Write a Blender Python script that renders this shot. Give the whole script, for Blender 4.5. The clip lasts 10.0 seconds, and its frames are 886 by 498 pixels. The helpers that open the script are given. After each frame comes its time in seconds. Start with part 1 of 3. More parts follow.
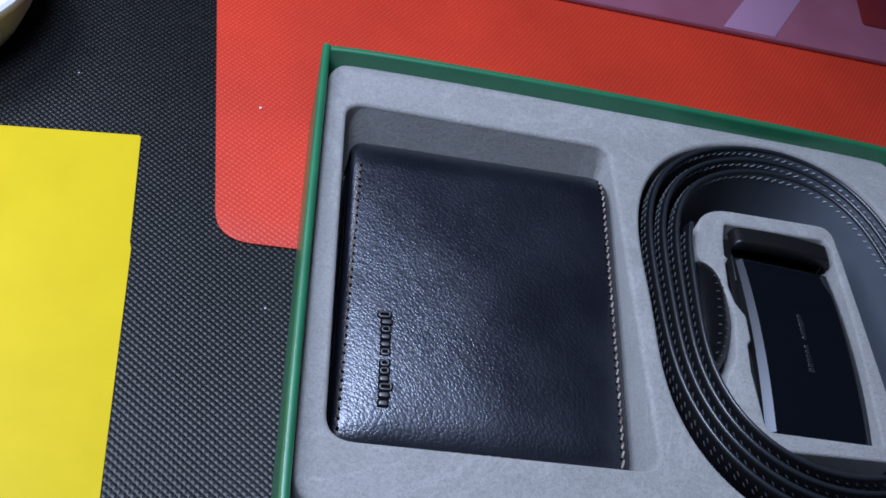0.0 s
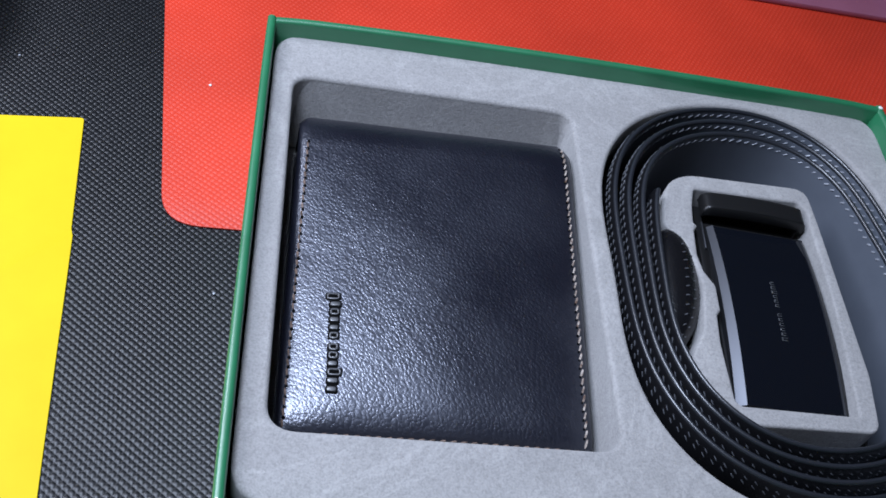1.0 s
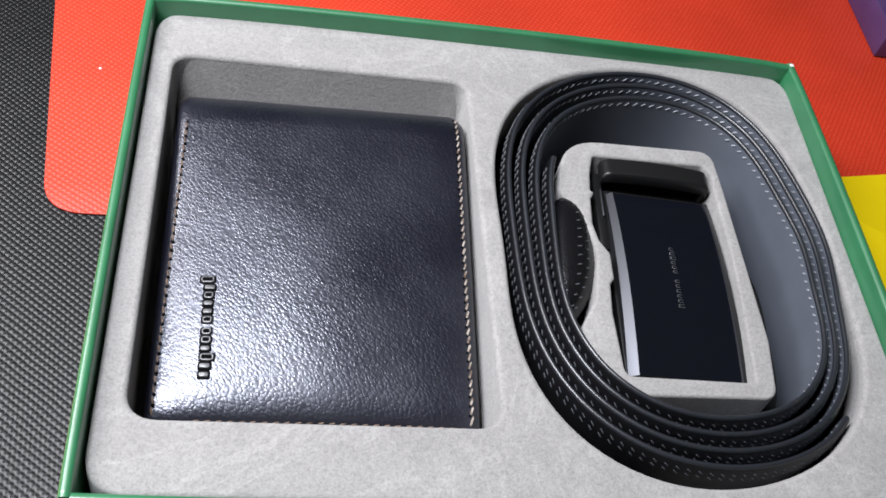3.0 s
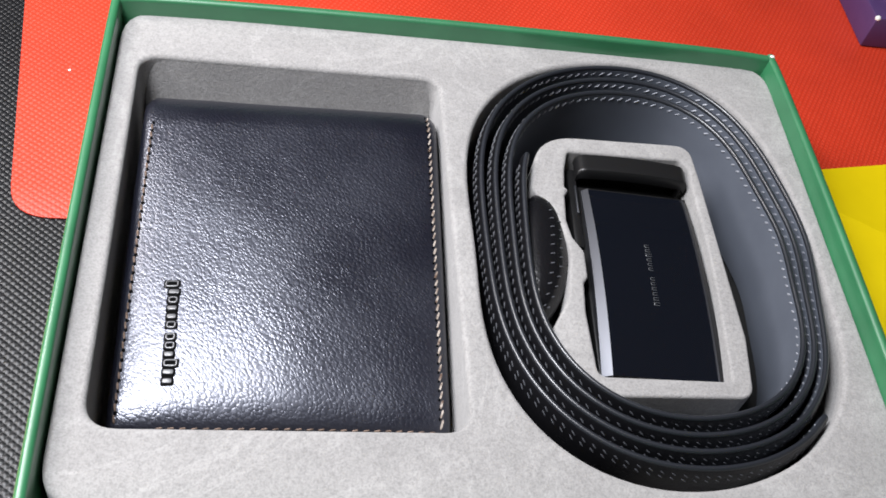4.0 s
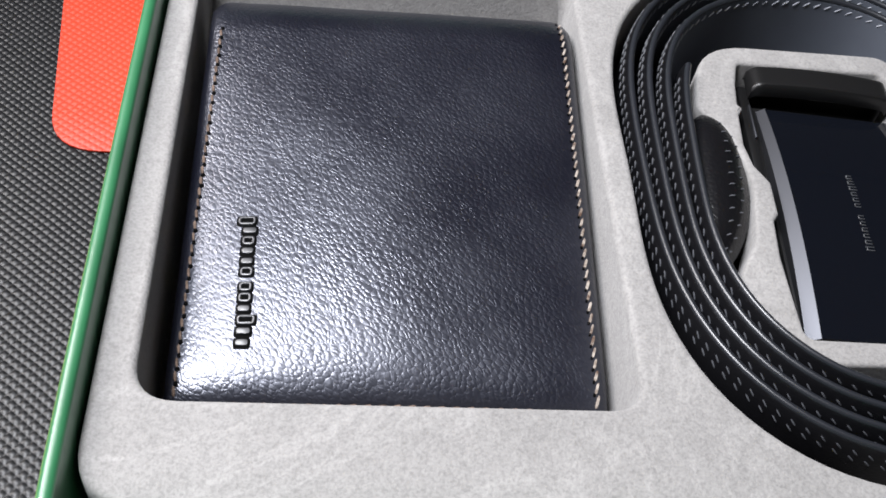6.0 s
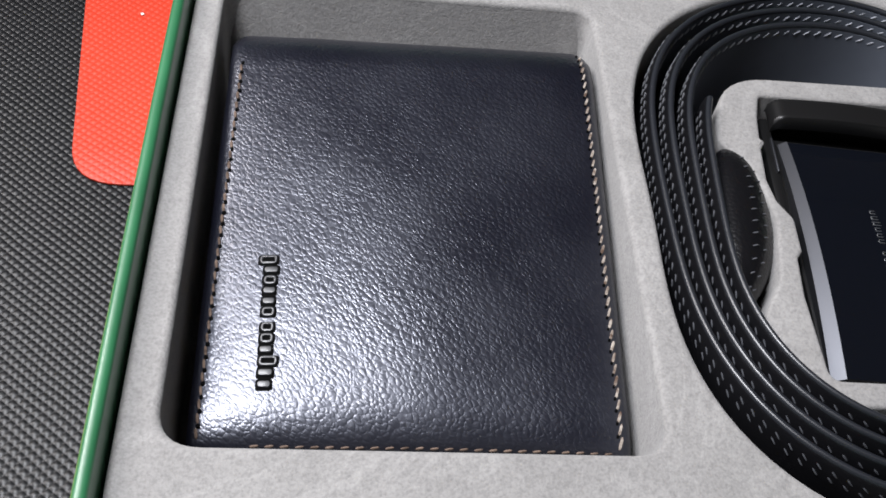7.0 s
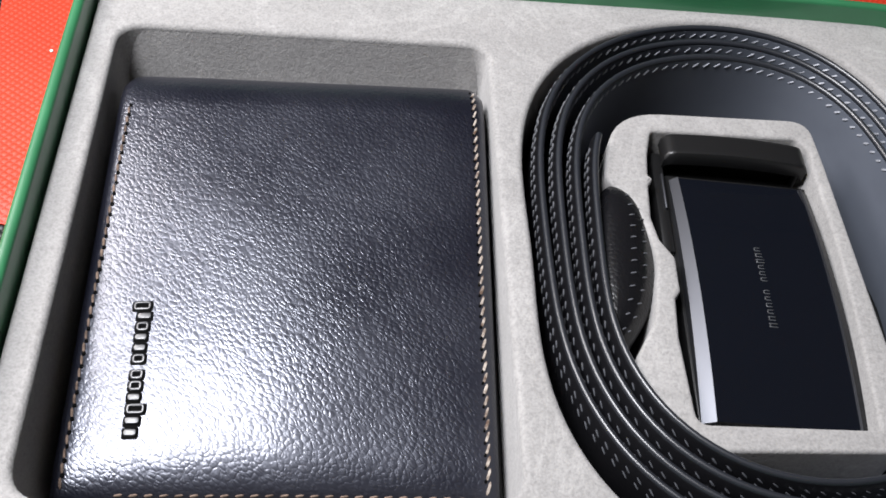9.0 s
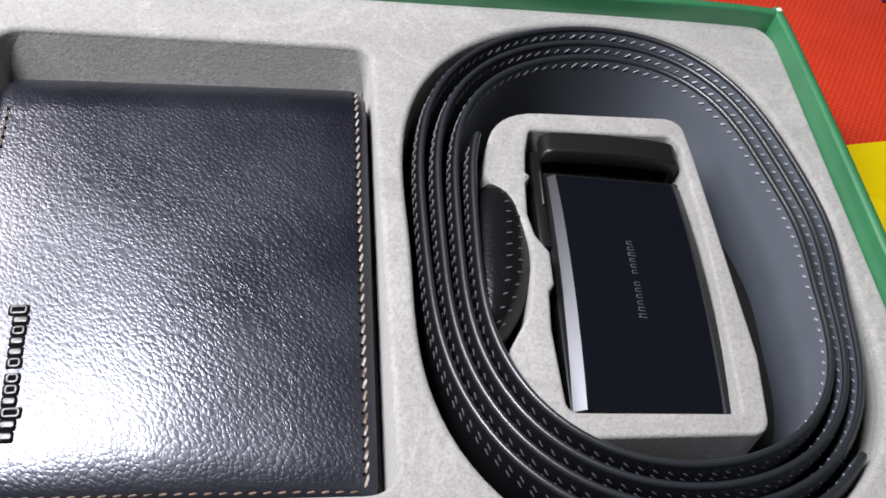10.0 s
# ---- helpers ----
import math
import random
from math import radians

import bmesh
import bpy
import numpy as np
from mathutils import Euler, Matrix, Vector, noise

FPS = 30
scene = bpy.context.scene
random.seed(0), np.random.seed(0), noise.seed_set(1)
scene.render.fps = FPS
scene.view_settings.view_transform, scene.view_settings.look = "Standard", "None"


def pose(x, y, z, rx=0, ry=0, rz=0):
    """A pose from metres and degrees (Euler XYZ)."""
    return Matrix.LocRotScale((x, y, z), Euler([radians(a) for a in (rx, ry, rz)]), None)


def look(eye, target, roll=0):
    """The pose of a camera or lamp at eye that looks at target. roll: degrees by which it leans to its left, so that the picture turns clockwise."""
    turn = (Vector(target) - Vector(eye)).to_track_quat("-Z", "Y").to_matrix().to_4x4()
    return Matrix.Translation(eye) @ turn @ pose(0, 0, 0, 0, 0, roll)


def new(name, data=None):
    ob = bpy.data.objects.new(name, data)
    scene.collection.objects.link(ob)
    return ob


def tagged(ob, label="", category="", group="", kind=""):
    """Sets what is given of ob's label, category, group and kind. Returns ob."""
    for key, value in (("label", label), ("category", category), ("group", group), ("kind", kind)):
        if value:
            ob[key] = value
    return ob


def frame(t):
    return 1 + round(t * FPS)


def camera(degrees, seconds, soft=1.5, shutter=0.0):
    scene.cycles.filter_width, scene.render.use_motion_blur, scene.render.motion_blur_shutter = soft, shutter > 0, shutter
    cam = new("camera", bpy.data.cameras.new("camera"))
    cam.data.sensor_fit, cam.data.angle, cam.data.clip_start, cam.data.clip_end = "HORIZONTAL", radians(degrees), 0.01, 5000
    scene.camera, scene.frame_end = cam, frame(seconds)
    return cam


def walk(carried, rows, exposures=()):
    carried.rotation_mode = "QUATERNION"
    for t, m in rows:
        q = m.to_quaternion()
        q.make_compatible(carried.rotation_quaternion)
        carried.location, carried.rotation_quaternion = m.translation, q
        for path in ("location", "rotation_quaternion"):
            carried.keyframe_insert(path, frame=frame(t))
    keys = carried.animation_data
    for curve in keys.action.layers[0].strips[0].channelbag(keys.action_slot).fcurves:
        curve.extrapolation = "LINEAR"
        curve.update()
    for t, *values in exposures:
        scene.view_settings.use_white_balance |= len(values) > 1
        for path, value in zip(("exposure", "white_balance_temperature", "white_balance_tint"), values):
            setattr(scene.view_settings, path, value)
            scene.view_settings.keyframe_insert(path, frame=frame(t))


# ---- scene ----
cam = camera(46.7, 10.0, soft=1.7)
PATH = [
    (0, (-0.018, -0.286, 0.274), (0.367, 0.991, -1.215), 21.2),
    (0.5, (-0.008, -0.283, 0.27), (0.375, 0.985, -1.229), 20.5),
    (1, (0.002, -0.277, 0.268), (0.373, 0.962, -1.258), 19.2),
    (1.5, (0.009, -0.274, 0.267), (0.394, 0.955, -1.263), 19.5),
    (2, (0.02, -0.274, 0.267), (0.402, 0.946, -1.272), 18.8),
    (2.5, (0.029, -0.275, 0.267), (0.405, 0.942, -1.275), 18.0),
    (4, (0.05, -0.271, 0.266), (0.407, 0.934, -1.291), 16.1),
    (4.5, (0.049, -0.266, 0.262), (0.4, 0.95, -1.287), 15.7),
    (5, (0.054, -0.259, 0.243), (0.388, 0.946, -1.318), 15.2),
    (5.5, (0.057, -0.251, 0.212), (0.292, 0.972, -1.353), 11.4),
    (6, (0.044, -0.244, 0.202), (0.277, 0.973, -1.368), 11.4),
    (7.5, (0.041, -0.232, 0.207), (0.244, 0.992, -1.361), 10.3),
    (8, (0.049, -0.226, 0.207), (0.248, 0.987, -1.371), 10.3),
    (8.5, (0.064, -0.226, 0.21), (0.265, 0.988, -1.367), 10.4),
    (9, (0.07, -0.231, 0.215), (0.266, 0.993, -1.354), 9.5),
    (9.5, (0.071, -0.235, 0.221), (0.356, 0.986, -1.337), 12.6),
    (10, (0.081, -0.235, 0.22), (0.412, 0.981, -1.333), 13.3),
]
EXPOSURES = [(0.0, -1.06, 5150, 15), (0.5, -0.9, 5250, 15), (1.0, -0.62, 5450, 15), (2.0, -0.46, 5880, 15), (2.5, -0.29, 6200, 14), (4.0, -0.03, 6520, 14), (6.0, -0.1, 6520, 14), (7.4, -0.46, 6520, 14), (8.1, -0.4, 6520, 14), (9.4, 0.02, 6580, 14), (10.0, -0.02, 6580, 14)]
walk(cam, [(t, look(eye, target, roll)) for t, eye, target, roll in PATH], EXPOSURES)

# ---------------------------------------------------------------- light
world = bpy.data.worlds.new("room_air")
world.use_nodes = True
scene.world = world
world.node_tree.nodes["Background"].inputs[0].default_value = (0.9, 0.95, 1.0, 1)
world.node_tree.nodes["Background"].inputs[1].default_value = 0.065

# two unseen lights, added: one low on one side, one above the desk
lamp_data = bpy.data.lights.new("low_side_light", "AREA")
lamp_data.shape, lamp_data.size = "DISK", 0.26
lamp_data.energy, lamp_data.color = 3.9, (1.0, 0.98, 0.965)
lamp = new("low_side_light", lamp_data)
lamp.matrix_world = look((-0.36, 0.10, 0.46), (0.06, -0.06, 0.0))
room_data = bpy.data.lights.new("overhead_light", "AREA")
room_data.shape, room_data.size = "DISK", 0.23
room_data.energy, room_data.color = 6.7, (0.93, 0.965, 1.0)
room = new("overhead_light", room_data)
room.matrix_world = look((-0.145, -0.10, 0.56), (0.04, -0.05, 0.0))


# ---------------------------------------------------------------- materials
def shader(name, base, rough=0.5, metal=0.0, spec=0.5, coat=0.0, sheen=0.0):
    m = bpy.data.materials.new(name)
    m.use_nodes = True
    b = m.node_tree.nodes["Principled BSDF"]
    b.inputs["Base Color"].default_value = (*base, 1)
    b.inputs["Roughness"].default_value = rough
    b.inputs["Metallic"].default_value = metal
    b.inputs["Specular IOR Level"].default_value = spec
    b.inputs["Coat Weight"].default_value = coat
    b.inputs["Coat Roughness"].default_value = 0.12
    b.inputs["Sheen Weight"].default_value = sheen
    b.inputs["Sheen Roughness"].default_value = 0.6
    return m


def node(m, kind, **settings):
    n = m.node_tree.nodes.new(kind)
    for key, value in settings.items():
        if key in n.inputs:
            n.inputs[key].default_value = value
    return n


def join(m, a, out, b, into):
    m.node_tree.links.new(a.outputs[out], b.inputs[into])


def coords(m, scale=(1, 1, 1), turn=0.0):
    tc = node(m, "ShaderNodeTexCoord")
    mp = node(m, "ShaderNodeMapping")
    mp.inputs["Scale"].default_value = scale
    mp.inputs["Rotation"].default_value = (0, 0, radians(turn))
    join(m, tc, "Object", mp, "Vector")
    return mp


def ramp(m, stops):
    r = node(m, "ShaderNodeValToRGB")
    e = r.color_ramp.elements
    e[0].position, e[0].color = stops[0][0], (*stops[0][1], 1)
    e[1].position, e[1].color = stops[-1][0], (*stops[-1][1], 1)
    for p, c in stops[1:-1]:
        k = e.new(p)
        k.color = (*c, 1)
    return r


def mottle(m, scale, lo, hi, detail=4.0, p=(0.3, 0.7), vec=None):
    """Base colour that drifts between two tones."""
    b = m.node_tree.nodes["Principled BSDF"]
    v = vec or coords(m)
    n = node(m, "ShaderNodeTexNoise", Scale=scale, Detail=detail, Roughness=0.6)
    r = ramp(m, [(p[0], lo), (p[1], hi)])
    join(m, v, "Vector", n, "Vector")
    join(m, n, "Fac", r, "Fac")
    join(m, r, "Color", b, "Base Color")
    return r


def relief(m, height, out, depth, strength=1.0, normal=None):
    b = m.node_tree.nodes["Principled BSDF"]
    n = node(m, "ShaderNodeBump", Strength=strength, Distance=depth)
    join(m, height, out, n, "Height")
    if normal:
        join(m, normal, "Normal", n, "Normal")
    join(m, n, "Normal", b, "Normal")
    return n


def grainy(m, scale, depth, strength=0.6, detail=3.0):
    v = coords(m)
    n = node(m, "ShaderNodeTexNoise", Scale=scale, Detail=detail)
    join(m, v, "Vector", n, "Vector")
    return relief(m, n, "Fac", depth, strength)


def leather(name, base, rough, cell, depth, spec=0.5, coat=0.0, coat_rough=0.2):
    """Pebbled leather: fine warped creases at two sizes over soft pebbles, a little uneven gloss."""
    m = shader(name, base, rough, spec=spec, coat=coat)
    b = m.node_tree.nodes["Principled BSDF"]
    b.inputs["Coat Roughness"].default_value = coat_rough
    v = coords(m, (1.0, 1.0, 1.0), 45)
    long = node(m, "ShaderNodeMapping")
    long.inputs["Scale"].default_value = (0.62, 1.0, 1.0)
    join(m, v, "Vector", long, "Vector")
    warp = node(m, "ShaderNodeTexNoise", Scale=220.0, Detail=4.0)
    join(m, long, "Vector", warp, "Vector")
    mix = node(m, "ShaderNodeMixRGB")
    mix.blend_type = "ADD"
    mix.inputs[0].default_value = 0.002
    join(m, long, "Vector", mix, 1)
    join(m, warp, "Color", mix, 2)
    fine = node(m, "ShaderNodeTexNoise", Scale=1900.0, Detail=2.0)
    join(m, long, "Vector", fine, "Vector")
    last = relief(m, fine, "Fac", depth * 0.12, 0.6)
    for size, width, deep in ((1.9, 0.25, 0.08), (1.0, 0.22, 0.30)):
        crease = node(m, "ShaderNodeTexVoronoi", Scale=size / cell)
        crease.feature = "DISTANCE_TO_EDGE"
        join(m, mix, "Color", crease, "Vector")
        rim = node(m, "ShaderNodeMapRange")
        rim.interpolation_type = "SMOOTHSTEP"
        rim.inputs["From Min"].default_value, rim.inputs["From Max"].default_value = 0.0, width
        join(m, crease, "Distance", rim, "Value")
        last = relief(m, rim, "Result", depth * deep, 1.0, last)
    pebble = node(m, "ShaderNodeTexVoronoi", Scale=1.0 / cell)
    pebble.feature = "SMOOTH_F1"
    pebble.inputs["Smoothness"].default_value = 0.6
    join(m, mix, "Color", pebble, "Vector")
    up = node(m, "ShaderNodeMath")
    up.operation = "MULTIPLY"
    up.inputs[1].default_value = -1.0
    join(m, pebble, "Distance", up, 0)
    last = relief(m, up, "Value", depth * 0.9, 1.0, last)
    join(m, last, "Normal", b, "Coat Normal")
    wear = node(m, "ShaderNodeTexNoise", Scale=45.0, Detail=4.0)
    join(m, v, "Vector", wear, "Vector")
    r = ramp(m, [(0.3, (rough - 0.05,) * 3), (0.7, (rough + 0.07,) * 3)])
    join(m, wear, "Fac", r, "Fac")
    join(m, r, "Color", b, "Roughness")
    return m


def weave(name, base, bright, rough, pitch, turn, amount=1.0, gloss=0.5):
    """A woven mat: rows of small raised dots."""
    m = shader(name, base, rough, spec=gloss)
    b = m.node_tree.nodes["Principled BSDF"]
    v = coords(m, (1, 1, 1), turn)
    k = math.pi / pitch
    wx = node(m, "ShaderNodeSeparateXYZ")
    warp = node(m, "ShaderNodeTexNoise", Scale=60.0, Detail=2.0)
    join(m, v, "Vector", warp, "Vector")
    mix = node(m, "ShaderNodeMixRGB")
    mix.blend_type = "ADD"
    mix.inputs[0].default_value = 0.0009
    join(m, v, "Vector", mix, 1)
    join(m, warp, "Color", mix, 2)
    join(m, mix, "Color", wx, "Vector")

    def wave(axis):
        a = node(m, "ShaderNodeMath")
        a.operation = "MULTIPLY"
        a.inputs[1].default_value = k
        join(m, wx, axis, a, 0)
        c = node(m, "ShaderNodeMath")
        c.operation = "SINE"
        join(m, a, "Value", c, 0)
        d = node(m, "ShaderNodeMath")
        d.operation = "ABSOLUTE"
        join(m, c, "Value", d, 0)
        return d

    p = node(m, "ShaderNodeMath")
    p.operation = "MULTIPLY"
    join(m, wave("X"), "Value", p, 0)
    join(m, wave("Y"), "Value", p, 1)
    blot = node(m, "ShaderNodeTexNoise", Scale=900.0, Detail=2.0)
    join(m, v, "Vector", blot, "Vector")
    q = node(m, "ShaderNodeMath")
    q.operation = "MULTIPLY"
    join(m, p, "Value", q, 0)
    join(m, blot, "Fac", q, 1)
    r = ramp(m, [(0.22, base), (0.55, bright)])
    join(m, q, "Value", r, "Fac")
    big = node(m, "ShaderNodeTexNoise", Scale=14.0, Detail=4.0)
    join(m, v, "Vector", big, "Vector")
    rb = ramp(m, [(0.3, (0.82, 0.82, 0.82)), (0.7, (1.12, 1.12, 1.12))])
    join(m, big, "Fac", rb, "Fac")
    mul = node(m, "ShaderNodeMixRGB")
    mul.blend_type = "MULTIPLY"
    mul.inputs[0].default_value = 1.0
    join(m, r, "Color", mul, 1)
    join(m, rb, "Color", mul, 2)
    join(m, mul, "Color", b, "Base Color")
    relief(m, p, "Value", 0.00025 * amount, 0.8)
    return m


def suede(name, lo, hi):
    m = shader(name, lo, 0.95, spec=0.1, sheen=0.25)
    b = m.node_tree.nodes["Principled BSDF"]
    v = coords(m)
    n1 = node(m, "ShaderNodeTexNoise", Scale=38.0, Detail=6.0, Roughness=0.65, Distortion=1.2)
    n2 = node(m, "ShaderNodeTexNoise", Scale=1700.0, Detail=3.0)
    for n in (n1, n2):
        join(m, v, "Vector", n, "Vector")
    r1 = ramp(m, [(0.32, lo), (0.72, hi)])
    r2 = ramp(m, [(0.34, (0.86, 0.86, 0.86)), (0.52, (1.01, 1.01, 1.01)), (0.7, (1.08, 1.08, 1.08))])
    join(m, n1, "Fac", r1, "Fac")
    join(m, n2, "Fac", r2, "Fac")
    mul = node(m, "ShaderNodeMixRGB")
    mul.blend_type = "MULTIPLY"
    mul.inputs[0].default_value = 1.0
    join(m, r1, "Color", mul, 1)
    join(m, r2, "Color", mul, 2)
    brush = node(m, "ShaderNodeTexNoise", Scale=16.0, Detail=5.0, Roughness=0.55, Distortion=2.5)
    join(m, v, "Vector", brush, "Vector")
    r3 = ramp(m, [(0.47, (1, 1, 1)), (0.5, (1.13, 1.13, 1.13)), (0.53, (1, 1, 1))])
    join(m, brush, "Fac", r3, "Fac")
    mul2 = node(m, "ShaderNodeMixRGB")
    mul2.blend_type = "MULTIPLY"
    mul2.inputs[0].default_value = 1.0
    join(m, mul, "Color", mul2, 1)
    join(m, r3, "Color", mul2, 2)
    nap = node(m, "ShaderNodeTexNoise", Scale=800.0, Detail=4.0, Roughness=0.65)
    join(m, v, "Vector", nap, "Vector")
    r4 = ramp(m, [(0.34, (0.88, 0.88, 0.88)), (0.5, (1.0, 1.0, 1.0)), (0.68, (1.07, 1.07, 1.07))])
    join(m, nap, "Fac", r4, "Fac")
    mul3 = node(m, "ShaderNodeMixRGB")
    mul3.blend_type = "MULTIPLY"
    mul3.inputs[0].default_value = 1.0
    join(m, mul2, "Color", mul3, 1)
    join(m, r4, "Color", mul3, 2)
    join(m, mul3, "Color", b, "Base Color")
    low = relief(m, nap, "Fac", 0.0003, 0.6)
    relief(m, n2, "Fac", 0.0002, 0.6, low)
    return m


WALLET = leather("navy_black_grained_leather", (0.0045, 0.005, 0.010), 0.36, 0.00092, 0.000070, 1.0, 0.55, 0.20)
WALLET.node_tree.nodes["Principled BSDF"].inputs["Specular Tint"].default_value = (0.82, 0.86, 1.0, 1)
BELT = leather("black_smooth_leather", (0.006, 0.006, 0.0072), 0.3, 0.0009, 0.00003)
PRESSED = shader("pressed_navy_leather", (0.009, 0.010, 0.014), 0.44, spec=0.8, coat=0.2)
grainy(PRESSED, 900, 0.00003, 0.5)
LINING = shader("grey_belt_lining", (0.085, 0.09, 0.103), 0.5, spec=0.35)
mottle(LINING, 70, (0.104, 0.117, 0.144), (0.119, 0.134, 0.163))
EDGE = shader("black_edge_paint", (0.016, 0.018, 0.023), 0.34, spec=0.8)
grainy(EDGE, 500, 0.00004, 0.4)
THREAD = shader("grey_thread", (0.30, 0.31, 0.34), 0.8)
mottle(THREAD, 900, (0.24, 0.25, 0.285), (0.44, 0.46, 0.5))
TAN = shader("tan_thread", (0.36, 0.28, 0.19), 0.8)
mottle(TAN, 500, (0.1, 0.06, 0.04), (0.46, 0.41, 0.36), p=(0.38, 0.62))
BROWN = shader("brown_thread", (0.13, 0.085, 0.06), 0.8)
mottle(BROWN, 400, (0.05, 0.03, 0.02), (0.24, 0.17, 0.13))
DARKTHREAD = shader("dark_grey_thread", (0.1, 0.105, 0.118), 0.45, spec=0.6)
KEEPER_SKIN = leather("black_grained_keeper_leather", (0.006, 0.006, 0.0072), 0.26, 0.0009, 0.00005, 0.45)
HOLE = shader("matt_black", (0.004, 0.004, 0.004), 0.9, spec=0.05)
TRAY = suede("grey_suede_flock", (0.278, 0.272, 0.266), (0.318, 0.311, 0.304))
GREEN = shader("green_wrapping_paper", (0.022, 0.155, 0.062), 0.42, spec=0.9, coat=0.25)
mottle(GREEN, 55, (0.019, 0.135, 0.055), (0.026, 0.175, 0.072))
grainy(GREEN, 1500, 0.00008, 0.4)
LIDGREEN = shader("deep_green_printed_paper", (0.012, 0.15, 0.095), 0.38, spec=0.5)
mottle(LIDGREEN, 40, (0.011, 0.135, 0.085), (0.014, 0.165, 0.105))
LIME = shader("lime_green_print", (0.06, 0.5, 0.06), 0.4)
PALE = shader("pale_green_print", (0.07, 0.36, 0.15), 0.4)
CORE = shader("white_paper_core", (0.72, 0.74, 0.7), 0.8)
MAT = weave("black_woven_mat", (0.0035, 0.0038, 0.0046), (0.022, 0.023, 0.025), 0.4, 0.0018, 38, 0.95, 0.38)
RED = weave("red_woven_mat", (0.5, 0.034, 0.012), (0.6, 0.06, 0.029), 0.46, 0.0018, 32, 0.6, 0.36)
YELLOW = shader("yellow_card", (0.7, 0.52, 0.002), 0.5, spec=0.2)
mottle(YELLOW, 30, (0.68, 0.505, 0.001), (0.74, 0.555, 0.002))
GLOSS = shader("black_glossy_enamel", (0.004, 0.005, 0.008), 0.06, spec=0.5)
GUN = shader("dark_gunmetal", (0.13, 0.135, 0.15), 0.5, 1.0)
grainy(GUN, 1800, 0.00002, 0.3)
BLACKMETAL = shader("black_satin_metal", (0.014, 0.014, 0.0145), 0.36, 0.3)
grainy(BLACKMETAL, 2200, 0.00002, 0.3)
SIDEMETAL = shader("dark_polished_metal", (0.02, 0.021, 0.024), 0.25, 0.6)
grainy(SIDEMETAL, 1800, 0.00002, 0.3)
ENGRAVED = shader("silver_engraving", (0.22, 0.23, 0.24), 0.35, 0.7)
LILAC = shader("lilac_plastic", (0.28, 0.1, 0.15), 0.22, spec=0.5)
mottle(LILAC, 22, (0.25, 0.085, 0.13), (0.3, 0.11, 0.165))
PURPLE = shader("purple_wrapping_paper", (0.07, 0.035, 0.11), 0.4)
mottle(PURPLE, 60, (0.06, 0.03, 0.1), (0.08, 0.042, 0.125))
WHITE = shader("white_plastic", (0.8, 0.8, 0.79), 0.35)
mottle(WHITE, 30, (0.77, 0.77, 0.76), (0.82, 0.82, 0.81))
GREYPL = shader("pale_grey_plastic", (0.5, 0.5, 0.49), 0.45)
mottle(GREYPL, 40, (0.47, 0.47, 0.46), (0.53, 0.53, 0.52))
WALLP = shader("wall_paint", (0.62, 0.61, 0.6), 0.9)
mottle(WALLP, 3, (0.6, 0.59, 0.58), (0.65, 0.64, 0.63))
CEIL = shader("ceiling_paint", (0.62, 0.62, 0.6), 0.9)
FLOORM = shader("floor_boards", (0.22, 0.15, 0.1), 0.5)
mottle(FLOORM, 6, (0.18, 0.12, 0.08), (0.26, 0.18, 0.12))
WOOD = shader("desk_wood", (0.2, 0.13, 0.08), 0.5)
mottle(WOOD, 12, (0.16, 0.1, 0.06), (0.24, 0.16, 0.1))


# ---------------------------------------------------------------- building helpers
def thing(name, at, label, category, group="", kind=""):
    ob = new(name)
    ob.location = at
    ob.empty_display_size = 0.01
    return tagged(ob, label, category, group, kind)


def finish(me, material, sharp=38):
    me.materials.clear()
    me.materials.append(material)
    for f in me.polygons:
        f.use_smooth = True
    me.set_sharp_from_angle(angle=radians(sharp))


def part(name, bm, material, parent=None, label="", sharp=38):
    """One mesh object; its vertices are in world metres."""
    me = bpy.data.meshes.new(name)
    bmesh.ops.recalc_face_normals(bm, faces=bm.faces)
    bm.to_mesh(me)
    bm.free()
    finish(me, material, sharp)
    ob = new(name, me)
    if parent:
        ob.parent = parent
        ob.matrix_parent_inverse = Matrix.Translation(-parent.location) if parent.type == "EMPTY" else Matrix()
    return tagged(ob, label)


def box(x0, x1, y0, y1, z0, z1, bevel=0.0, seg=2, bm=None):
    """A block, with rounded edges where bevel is given."""
    own = bmesh.new()
    bmesh.ops.create_cube(own, size=1)
    for v in own.verts:
        v.co = Vector(((x0 + x1) / 2 + v.co.x * (x1 - x0), (y0 + y1) / 2 + v.co.y * (y1 - y0), (z0 + z1) / 2 + v.co.z * (z1 - z0)))
    if bevel:
        bmesh.ops.bevel(own, geom=own.edges[:], offset=bevel, segments=seg, affect="EDGES", profile=0.5)
    if bm is None:
        return own
    merge(bm, own)
    return bm


def merge(bm, other):
    me = bpy.data.meshes.new("tmp")
    other.to_mesh(me)
    other.free()
    bm.from_mesh(me)
    bpy.data.meshes.remove(me)


def moved(bm, m):
    bmesh.ops.transform(bm, matrix=m, verts=bm.verts)
    return bm


